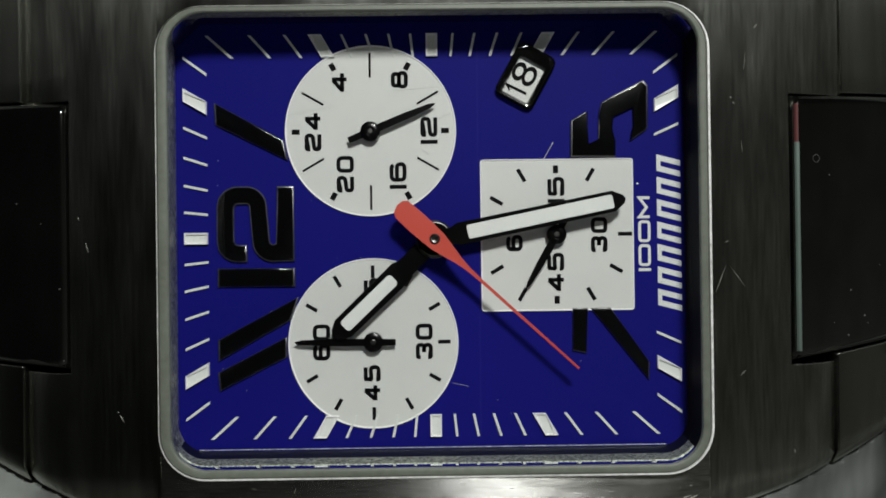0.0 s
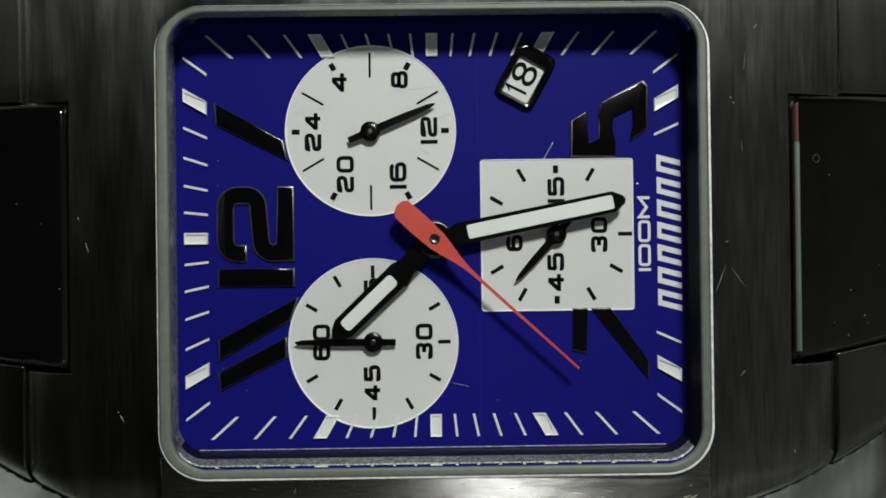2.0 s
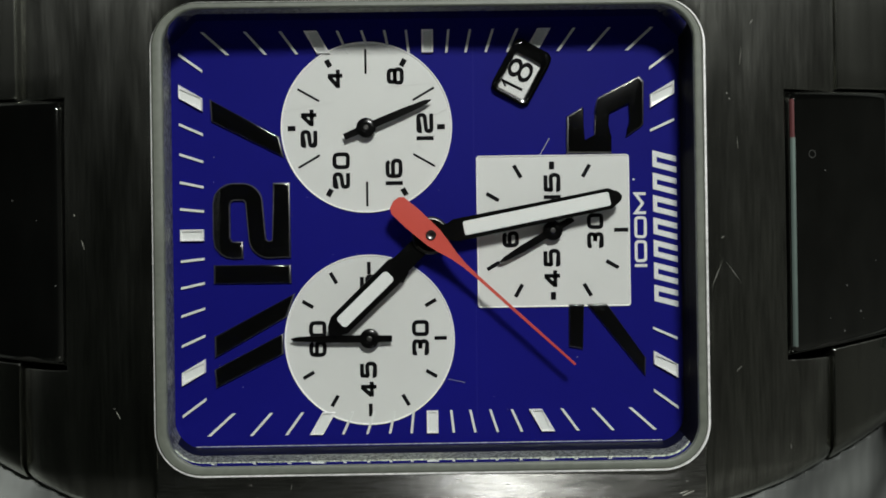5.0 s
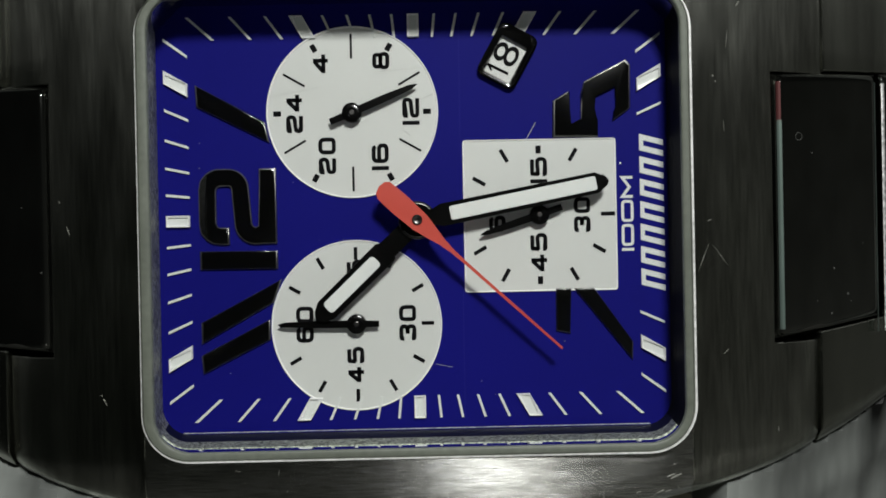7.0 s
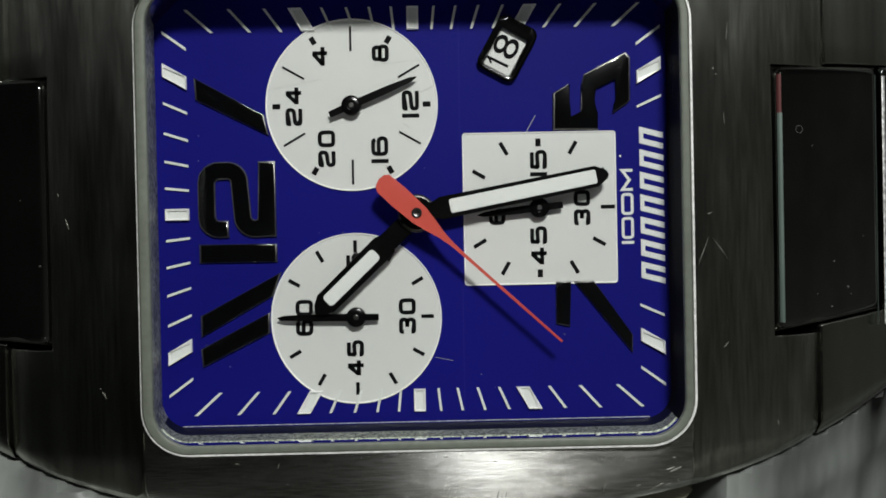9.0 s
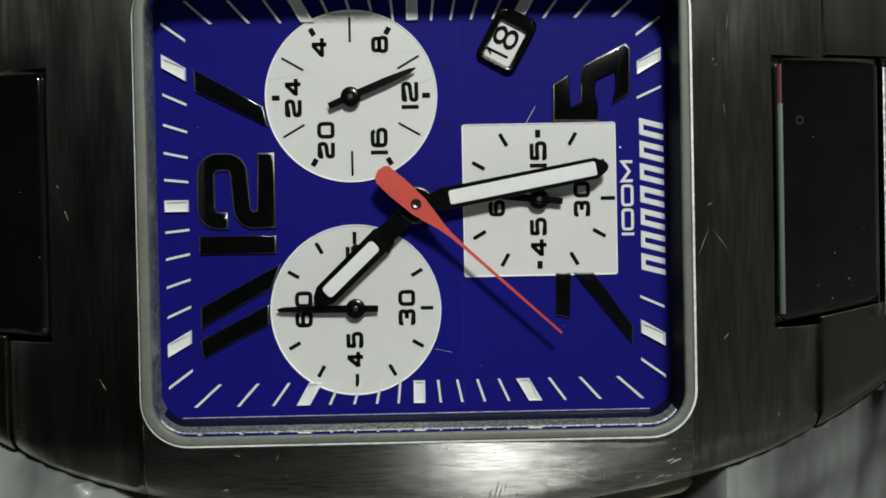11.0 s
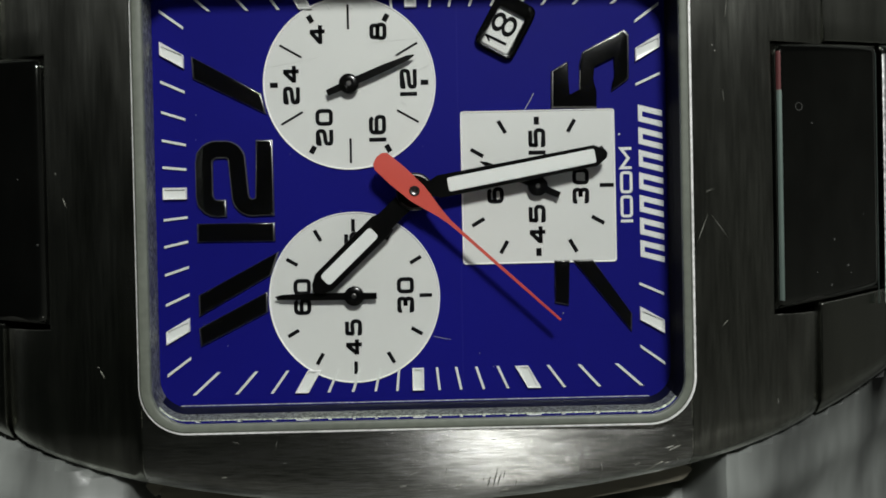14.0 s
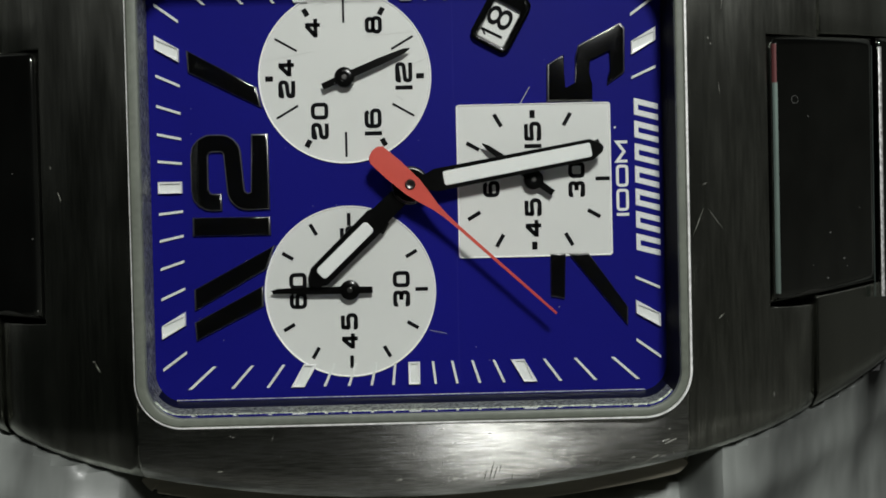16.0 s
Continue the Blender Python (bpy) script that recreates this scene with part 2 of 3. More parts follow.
def figures(name, body, x, y, angle, width, height, pen, z, mat, parent, depth=0.012):
    """Square rounded writing of the given size, centred on x, y, one mesh for each figure."""
    ones = body.count("1")
    gap = pen * 0.75
    wide = (width - ones * pen - gap * (len(body) - 1)) / max(1, len(body) - ones)
    left = -width / 2
    for ch in body:
        own = pen if ch == "1" else wide
        bm = bmesh.new()
        for line in FIGURES[ch]:
            pts = [(left + pen / 2 + u * (own - pen), -height / 2 + pen / 2 + v * (height - pen)) for u, v in line]
            if ch == "1":
                pts = [(pts[0][0], -height / 2), (pts[1][0], height / 2)]
            elif ch != "M" and ch != "4":
                pts = eased(pts, 0.24 * height)
            prism(turned(stroke(pts, pen), angle, x, y), z, z + depth, bm=bm)
        part(name, bm, mat, parent)
        left += own + gap


# ---------------------------------------------------------------- table and sheet
def table():
    bm = prism(round_rect(-420, 380, -300, 330, 8), -30, -2.2, 2.0)
    tagged(part("table", bm, TABLE), "dark matt table under a grey plastic sheet", "table", kind="structure")


def sheet():
    """A crumpled sheet with soft folds, on which the watch lies."""
    bm = bmesh.new()
    xs = [*range(-90, -40, 3), *np.arange(-40, -17, 0.6), *np.arange(-17, -13.05, 0.2), *np.arange(-13, 13.1, 0.6), *np.arange(13.2, 17, 0.2), *np.arange(17, 40.1, 0.6), *range(42, 91, 3)]
    ys = [*range(-80, -26, 3), *np.arange(-26, 26.1, 0.4), *range(28, 81, 3)]
    grid = []
    for y in ys:
        row = []
        for x in xs:
            p = Vector((x * 0.13, y * 0.06, 0.3))
            z = 2.4 * abs(noise.noise(p)) + 1.1 * noise.noise(p * 2.1 + Vector((4, 1, 0)))
            ax = min(abs(x), 34.0)
            t = max(0.0, min(1.0, (ax - 14.75) / (0.5 if x < 0 else 1.5)))
            t = t * t * (3 - 2 * t)
            gap = max(abs(x) - 34.0, (abs(y - YC) if y < 0 else y - YC - 4.3) - edge_y(math.copysign(ax, x)) - 2.6 + 2.5 * t)
            rise = max(0.0, min(1.0, (gap + 0.95) / 1.0))
            rise = rise * rise * (3 - 2 * rise)
            far = max(0.0, 1.0 - max(0.0, gap - 9.0) / 40.0)
            fold = gap - 3.0 - 0.8 * noise.noise(Vector((x * 0.05, 2.0, 0)))
            z += 0.7 * math.exp(-(fold / 1.3) ** 2) - 1.0 * max(0.0, min(1.0, fold / 5.0))
            lean = -0.28 if x > 0 else 0.22              # slopes away on one side, up on the other
            z += t * lean * max(0.0, min(6.0, gap))
            high = DIAL_Z + 1.4 + (-4.4 + z) * (1 - t) + (crest(ax) - 1.7 + 0.7 * z) * t
            row.append(bm.verts.new((x, y, -1.4 + high * rise * (0.2 + 0.8 * far))))
        grid.append(row)
    for j in range(len(ys) - 1):
        for i in range(len(xs) - 1):
            bm.faces.new((grid[j][i], grid[j][i + 1], grid[j + 1][i + 1], grid[j + 1][i]))
    geom = bmesh.ops.extrude_face_region(bm, geom=list(bm.faces))["geom"]
    bmesh.ops.translate(bm, vec=(0, 0, -0.12), verts=[e for e in geom if isinstance(e, bmesh.types.BMVert)])
    tagged(part("plastic_sheet", bm, SHEET, smooth=True), "crumpled grey plastic sheet lying on the table", "sheet")


# ---------------------------------------------------------------- the watch
watch = tagged(new("wristwatch"), "square steel chronograph wristwatch with a deep blue dial, lying face up", "wristwatch")
watch.location = (0, 0, DIAL_Z * MM)


def edge_y(x):
    """Half the width of the case and bracelet at x."""
    return 15.85 - 0.012 * x - 0.0067 * x * x - 0.0000012 * x ** 4


def upper_y(x):
    """The same on the crown's side, where the case is wider."""
    return edge_y(x) + 4.3


def crest(x):
    return 3.15 - min(abs(x), 11.5) ** 2 / 270 - 0.022 * max(0.0, abs(x) - 11.5) ** 2


def top_z(x, y):
    v = min(1.05, (YC - y) / edge_y(x) if y < YC else (y - YC) / upper_y(x))
    return crest(x) - 0.15 * max(0.0, (v - 0.80) / 0.20) ** 2 - 0.9 * max(0.0, (v - 0.93) / 0.07) ** 2


def roll(x):
    """How far the case ends fall away, beside the centre links, below the run of the bracelet."""
    a = abs(x)
    return 0.10 * max(0.0, a - 18.9) + 0.34 * max(0.0, a - 20.3) ** 2 / 3.0


def rounded_solid(bm, low, bevel):
    """Turns an open skin into a solid down to the height low, its rim rounded."""
    rim = [e for e in bm.edges if len(e.link_faces) == 1]
    ext = bmesh.ops.extrude_edge_only(bm, edges=rim)["geom"]
    for v in ext:
        if isinstance(v, bmesh.types.BMVert):
            v.co.z = low
            if YC - v.co.y > edge_y(v.co.x) - 0.4 or v.co.y - YC > upper_y(v.co.x) - 0.4:
                v.co.y -= math.copysign(3.0, v.co.y - YC)
    bmesh.ops.bevel(bm, geom=[e for e in rim if e.is_valid], offset=bevel, segments=2, profile=0.6, affect="EDGES", clamp_overlap=True)
    hole = [e for e in bm.edges if len(e.link_faces) == 1]
    bmesh.ops.triangle_fill(bm, edges=hole)


def case():
    """The case top: two brushed bars along the dial and two ends with lugs, round the opening of the dial."""
    xs = [-21.7, -21.45, -21.1, -20.7, -20.2, -19.7, -18.9, -17.8, -16.6, -15.5, -14.55, -14.0, -12.3, -9, -6, -3, 0, 3, 6, 9, 12.3, 14.0, 14.65, 15.6, 16.7, 17.8, 18.6, 19.4, 20.0, 20.5, 20.9, 21.15, 21.35]
    ys = [-12.2, -10.5, -9, -7.0, -5, -2.5, 0, 2.5, 5, 7.15, 8.6, 9.7, 11.4]
    groups = {"w": [], "e": [], "s": [], "n": []}

    def row_y(j, x):
        n = 5
        lo, hi = YC - edge_y(x), YC + upper_y(x)
        if j < n:
            a = ys[0] if abs(x) < 14.2 else min(ys[0], lo + 0.8)
            return lo + (a - lo) * (0, 0.08, 0.2, 0.36, 0.65)[j]
        j -= n
        if j < len(ys):
            return max(lo + 0.8 + 0.05 * j, ys[j]) if j < 3 else (min(hi - 0.8 - 0.05 * (len(ys) - j), ys[j]) if j > 9 else ys[j])
        a = ys[-1]
        return a + (hi - a) * (0, 0.35, 0.64, 0.8, 0.92, 1.0)[j - len(ys) + 1]

    rows = 5 + len(ys) + 5
    for i in range(len(xs) - 1):
        for j in range(rows - 1):
            q = [(xs[i], row_y(j, xs[i])), (xs[i + 1], row_y(j, xs[i + 1])), (xs[i + 1], row_y(j + 1, xs[i + 1])), (xs[i], row_y(j + 1, xs[i]))]
            cx, k = (xs[i] + xs[i + 1]) / 2, j - 5
            if abs(cx) > 18.57 and 3 <= k < 9:
                continue                              # the notch for the centre link
            if abs(cx) < 14 and 0 <= k < len(ys) - 1:
                if abs(cx) > 12.3 and k == 0:         # cut corners of the opening
                    q = [q[0], q[1], q[2]] if cx > 0 else [q[0], q[1], q[3]]
                elif abs(cx) > 12.3 and k == len(ys) - 2:
                    q = [q[1], q[2], q[3]] if cx > 0 else [q[0], q[2], q[3]]
                else:
                    continue
            side = "w" if cx < 0 else "e"
            if abs(cx) < 14:
                side = "s" if k < 4 else "n"
            groups[side].append(q)
    # upper bar takes the ends' darker steel, which puts its shade into the colour
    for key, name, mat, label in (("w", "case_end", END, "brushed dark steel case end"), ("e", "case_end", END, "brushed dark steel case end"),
                                  ("s", "case_bar", BAR, "brushed steel bar beside the dial, scratched"), ("n", "case_bar", END, "brushed steel bar beside the dial, its shade put into the steel")):
        bm = bmesh.new()
        for q in groups[key]:
            bm.faces.new([bm.verts.new((x + 0.21 * max(0.0, x - 19.4) * (y > 0), y, top_z(x, y) - roll(x))) for x, y in q])
        bmesh.ops.remove_doubles(bm, verts=bm.verts, dist=0.02)
        bmesh.ops.recalc_face_normals(bm, faces=bm.faces)
        rounded_solid(bm, -5.2, 0.07)
        part(name, bm, mat, watch, label, smooth=True)
    # the wider middle of the case below the bars
    def flank(x):
        return edge_y(x) + 1.25 - 0.75 * max(0.0, (abs(x) - 13.9) / 0.95) ** 2
    out = [(x, YC - flank(x)) for x in (*np.linspace(-14.85, -13.9, 8), *np.linspace(-13.5, 13.5, 36), *np.linspace(13.9, 14.75, 8))]
    back = [(x, YC + flank(x) + 4.0) for x, y in out[::-1]]
    bm = prism(out + back, -6.0, -0.3, 1.15, steps=6)
    part("case_middle", bm, MIDDLE, watch, "polished steel middle of the case", smooth=True)
    part("case_back", prism(round_rect(-13, 13, -13.5, 12.5, 4), -8.6, -5.9, 0.3), POLISH, watch)


def bezel():
    outer, inner = (-13.89, 13.94, -12.21, 11.60), (-13.31, 13.48, -11.76, 11.27)
    # lip thinned to almost nothing at the top, where its highlight is dim
    rim = (-13.93, 14.08, -12.30, 11.62)

    def rr(t):
        return round_rect(*[a + (b - a) * t for a, b in zip(outer, inner)], 2.30 - 0.45 * t, 10)

    def edge(t):
        return round_rect(*[a + (b - a) * t for a, b in zip(rim, outer)], 2.4 - 0.1 * t, 10)
    part("bezel_lip", loft([(edge(0), 2.2), (edge(0), 3.17), (edge(0.14), 3.22), (edge(0.86), 3.225), (edge(1.0), 3.18), (edge(1.05), 2.4)]), EDGE, watch, "worn steel lip with its lamp highlight painted near white", smooth=True)
    part("gasket", loft([(rr(0.0), 2.3), (rr(0.0), 3.15), (rr(0.2), 3.29), (rr(0.80), 3.32), (rr(0.97), 3.27), (rr(1.0), 3.0)]),
         GASKET, watch, "grey green gasket ring round the glass", smooth=True)
    top, low = (-13.34, 13.50, -11.80, 11.29), (-13.7, 13.5, -11.42, 11.5)

    def wall(t, r):
        return round_rect(*[b + (a - b) * t for a, b in zip(top, low)], r, 10)
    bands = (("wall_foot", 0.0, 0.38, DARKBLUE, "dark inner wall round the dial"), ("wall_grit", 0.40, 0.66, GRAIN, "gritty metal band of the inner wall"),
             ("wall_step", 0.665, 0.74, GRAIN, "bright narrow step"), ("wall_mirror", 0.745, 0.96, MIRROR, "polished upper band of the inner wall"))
    n = 10 + 1
    low_side = list(range(2 * n + 4, 4 * n - 4))                        # along the lower bar
    left_side = list(range(n + 5, 2 * n + 5))
    right_side = list(range(4 * n - 5, 4 * n)) + list(range(0, 6))
    top_side = list(range(5, n + 6))
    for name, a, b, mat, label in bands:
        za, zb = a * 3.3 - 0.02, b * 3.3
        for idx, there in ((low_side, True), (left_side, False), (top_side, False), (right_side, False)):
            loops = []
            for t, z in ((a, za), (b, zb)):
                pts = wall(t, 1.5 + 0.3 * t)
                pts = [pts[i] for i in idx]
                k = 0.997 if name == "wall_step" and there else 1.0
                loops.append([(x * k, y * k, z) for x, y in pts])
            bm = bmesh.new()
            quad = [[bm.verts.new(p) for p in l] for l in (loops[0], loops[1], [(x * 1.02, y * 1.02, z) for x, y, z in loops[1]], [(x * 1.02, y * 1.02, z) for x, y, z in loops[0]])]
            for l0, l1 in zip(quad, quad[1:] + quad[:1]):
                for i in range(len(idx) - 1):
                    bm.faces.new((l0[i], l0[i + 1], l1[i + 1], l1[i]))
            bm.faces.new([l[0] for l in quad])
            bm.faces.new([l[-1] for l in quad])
            # darker copies of the wall: dark grit left and top, shade painted black right
            beside = (DARKGRIT, "dark gritty inner wall") if idx is not right_side else (SHADEWALL, "inner wall round the dial, its shade painted black")
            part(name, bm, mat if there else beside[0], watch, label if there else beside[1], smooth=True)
    part("wall_line", prism([(-12.6, -11.36), (12.3, -11.36), (12.3, -11.32), (-12.6, -11.32)], 0.0, 0.03), LIP, watch, "thin bright line at the dial's edge")
    pane = part("crystal", prism(round_rect(-13.36, 13.62, -11.74, 11.45, 1.8), 2.85, 3.16, 0.08), GLASS, watch, "clear flat watch glass with fine scratches")
    pane.visible_shadow = False


def dial():
    d = part("dial", prism(round_rect(-13.9, 13.75, -11.75, 11.75, 1.5), -0.5, 0.0), BLUE, watch, "deep blue lacquered dial")
    cx, cy = 0.02, -0.05
    # minute marks on rays from the centre, cut by a rectangle
    for k in range(60):
        a = k * 6
        t = radians(a)
        c, s = math.cos(t), math.sin(t)
        side = min(a % 180, 180 - a % 180) <= 36.5
        if side and c > 0 and abs(s) < 0.35:
            continue
        if side:
            inner, outer = (11.87, 13.17) if c > 0 else (12.04, 13.3)
            p0, p1 = inner / abs(c), outer / abs(c)
        else:
            p0, p1 = (9.6 / abs(s), 10.83 / abs(s)) if s > 0 else (9.53 / abs(s), 10.72 / abs(s))
        hour = k % 5 == 0
        w = 0.62 if hour else 0.13
        # ends cut parallel to the dial's edge
        pts = []
        for r, g2 in ((p0, -1), (p1, -1), (p1, 1), (p0, 1)):
            if side:
                pts.append((cx + r * c, cy + r * s + g2 * w / 2 / abs(c)))
            else:
                pts.append((cx + r * c + g2 * w / 2 / abs(s), cy + r * s))
        if hour:
            mx, my = sum(p[0] for p in pts) / 4, sum(p[1] for p in pts) / 4
            inn = [(mx + (x - mx) * (0.86 if side else 0.66), my + (y - my) * (0.66 if side else 0.86)) for x, y in pts]
            part("hour_marker", loft([(pts, 0.0), (pts, 0.19), ([(mx + (x - mx) * 0.95, my + (y - my) * 0.95) for x, y in pts], 0.23), (inn, 0.20), (inn, 0.06)]), RIM, d,
                 "white block hour marker with a bright metal edge")
            part("marker_fill", prism(inn, 0.0, 0.10), LUME, d)
        else:
            part("minute_mark", prism(pts, 0.0, 0.11, 0.012), LUME, d)
    return d


def disc_marks(d, x, y, short, rings, z, skip=()):
    for a in range(0, 360, 30):
        if a in skip:
            continue
        r0, r1, w = rings["wide"] if a in short else rings["thin"]
        part("small_mark", prism(turned(bar(r0, r1, w), a, x, y), z, z + 0.012), INK, d)


def small_dials(d):
    for x, y, r in ((-3.29, 5.61, 4.48), (-3.27, -5.75, 4.45)):
        part("small_dial", prism(circle(r, 96, x, y), -0.05, 0.05), WHITE, d, "white round small dial with black print")
        part("small_dial_rim", loft([(circle(r, 96, x, y), 0.05), (circle(r + 0.05, 96, x, y), 0.11), (circle(r + 0.09, 96, x, y), 0.11), (circle(r + 0.1, 96, x, y), -0.02)]), RIM, d, smooth=True)
    x0, x1, y0, y1 = 2.62, 10.64, -4.05, 3.91
    part("small_dial", prism(round_rect(x0, x1, y0, y1, 0.06, 2), -0.05, 0.05), WHITE, d, "white square small dial with black print")
    rims = [round_rect(x0 - g2, x1 + g2, y0 - g2, y1 + g2, 0.06 + g2, 2) for g2 in (0, 0.045, 0.08, 0.09)]
    part("small_dial_rim", loft([(rims[0], 0.05), (rims[1], 0.11), (rims[2], 0.11), (rims[3], -0.02)]), RIM, d)
    z = 0.052
    disc_marks(d, -3.30, 5.58, (0, 60, 120, 180, 240, 300), {"wide": (3.78, 4.2, 0.28), "thin": (2.88, 4.2, 0.12)}, z)
    disc_marks(d, -3.27, -5.71, (), {"thin": (3.45, 4.12, 0.2)}, z)
    disc_marks(d, 6.58, -0.06, (90, 270), {"wide": (3.28, 3.7, 0.28), "thin": (3.3, 4.06, 0.21)}, z)
    for body, x, y, w, h in (
            ("4", -4.93, 8.21, 1.0, 0.82), ("8", -1.72, 8.32, 0.9, 0.86), ("12", -0.17, 5.6, 1.4, 0.86), ("16", -1.85, 3.2, 1.37, 0.86),
            ("20", -4.67, 3.3, 1.88, 0.88), ("24", -6.37, 5.58, 2.0, 0.85),
            ("60", -6.04, -5.67, 1.85, 0.88), ("30", -0.56, -5.68, 1.82, 0.86), ("45", -3.36, -7.87, 1.85, 0.86), ("15", -3.30, -3.0, 1.42, 0.86),
            ("15", 6.59, 2.33, 1.35, 0.86), ("30", 8.87, -0.09, 1.8, 0.84), ("45", 6.53, -2.07, 2.0, 0.86), ("60", 4.33, 0.03, 1.85, 0.84)):
        figures("numeral", body, x, y, 90, w * 1.04, h * 1.06, 0.215, z, INK, d)


def numerals(d):
    """Raised black hour numerals with a thin bright edge."""
    def raised(name, pts, top=0.21, face=None):
        cx, cy = sum(p[0] for p in pts) / len(pts), sum(p[1] for p in pts) / len(pts)
        part("numeral_edge", prism(pts, 0.0, 0.18, 0.06, steps=4), GILT, d, "polished edge of an hour numeral", smooth=True)
        bm = prism(face or pts, 0.02, top, 0.07, steps=5)
        k = 1.0 if face else 0.962
        bmesh.ops.scale(bm, vec=(k, k, 1), space=Matrix.Translation((-cx, -cy, 0)), verts=bm.verts)
        part(name, bm, FIGURE, d, "raised glossy black hour numeral", smooth=True)
    # twelve: the foot of each figure towards the centre
    raised("hour_numeral", [(-11.52, -1.66), (-7.40, -1.68), (-7.40, -2.67), (-11.53, -2.65)])
    w = 0.92

    def bend(cx, cy, r, a0, a1, n=9):
        return [(cx + r * math.cos(radians(a0 + (a1 - a0) * i / n)), cy + r * math.sin(radians(a0 + (a1 - a0) * i / n))) for i in range(n + 1)]
    path = [(-9.93, -0.87)] + bend(-10.45, -0.25, 0.62, 270, 180) + bend(-10.45, 1.62, 0.62, 180, 90) + bend(-9.95, 1.62, 0.62, 90, 4) \
        + bend(-8.52, -0.20, 0.66, 184, 270) + [(-7.87, -0.86), (-7.87, 2.70)]
    inset = [(-9.99, -0.87)] + path[1:-1] + [(-7.87, 2.64)]
    raised("hour_numeral", stroke(path, w), face=stroke(inset, w - 0.11))
    # one and eleven: slanting bars
    raised("hour_numeral", [(-11.63, 7.19), (-7.95, 5.16), (-7.72, 4.06), (-11.56, 6.01)])
    raised("hour_numeral", [(-11.53, -5.47), (-7.2, -3.2), (-7.66, -4.45), (-11.52, -6.61)])
    raised("hour_numeral", [(-11.55, -7.22), (-7.86, -5.33), (-7.87, -6.42), (-11.47, -8.21)])
    # five
    raised("hour_numeral", [(7.41, 6.02), (8.27, 6.53), (8.24, 4.61), (8.95, 4.96), (8.90, 6.34), (9.08, 7.01), (11.32, 8.16), (11.57, 7.88), (11.53, 5.59), (11.38, 5.44), (10.61, 4.89),
                            (10.67, 5.36), (10.88, 5.80), (10.85, 6.85), (9.63, 6.27), (9.56, 5.53), (9.81, 4.92), (9.79, 4.03), (7.37, 4.07)])
    # seven
    raised("hour_numeral", [(7.39, -4.0), (8.21, -4.0), (8.12, -6.42), (7.37, -6.26)])
    raised("hour_numeral", [(8.35, -4.0), (9.42, -4.0), (11.47, -6.92), (11.44, -7.89)])


def date_window(d):
    x, y, a = 5.02, 8.42, 61
    outer = turned(round_rect(-1.56, 1.55, -1.13, 1.13, 0.42, 5), a, x, y)
    inner = turned(round_rect(-1.28, 0.86, -0.76, 0.76, 0.12, 5), a, x, y)
    mid = turned(round_rect(-1.35, 1.16, -0.84, 0.84, 0.16, 5), a, x, y)
    fr = part("date_frame", loft([(outer, 0.0), (outer, 0.36), (turned(round_rect(-1.45, 1.45, -1.03, 1.03, 0.38, 5), a, x, y), 0.44), (mid, 0.42), (inner, 0.30), (inner, 0.02)]), FIGURE, d,
              "black rounded frame of the date window", smooth=True)
    part("date_disc", prism(turned(round_rect(-1.25, 1.05, -0.8, 0.8, 0.1, 3), a, x, y), 0.0, 0.03), WHITE, d, "white date disc")
    lettering("date_figure", "1", 4.52, 7.77, 63, 0.15, 1.22, 0.035, INK, d)
    part("date_figure", prism(turned([(-0.84, 0.74), (-0.78, 0.66), (-1.0, 0.36), (-1.08, 0.42)], a, x, y), 0.035, 0.047), INK, d)
    lettering("date_figure", "8", 4.98, 8.56, 63, 1.12, 1.36, 0.035, INK, d, thick=0.0)


def prints(d):
    figures("depth_print", "100M", 11.31, -0.07, 90, 4.0, 0.66, 0.15, 0.004, LUME, d)
    # the maker's mark as plain slanting strokes
    x0, x1 = 12.0, 13.28
    n, y, pitch = 7, -4.24, 1.2
    for i in range(n):
        lo = y + i * pitch
        for off, w in ((0.0, 0.3), (0.58, 0.3)):
            pts = [(x1, lo + off), (x1, lo + off + w), (x0, lo + off + w + 0.34), (x0, lo + off + 0.34)]
            part("mark_stroke", prism(pts, 0.0, 0.03, 0.008), LUME, d)
        part("mark_stroke", prism([(x0, lo + 0.36), (x0, lo + 1.15), (x0 + 0.22, lo + 1.1), (x0 + 0.22, lo + 0.34)], 0.0, 0.033), LUME, d)


def pointer(name, outline, z, thick, mat, x, y, label):
    ob = part(name, prism(outline, 0.0, thick, 0.03), mat, watch, label)
    ob.location = (x * MM, y * MM, z * MM)
    return ob


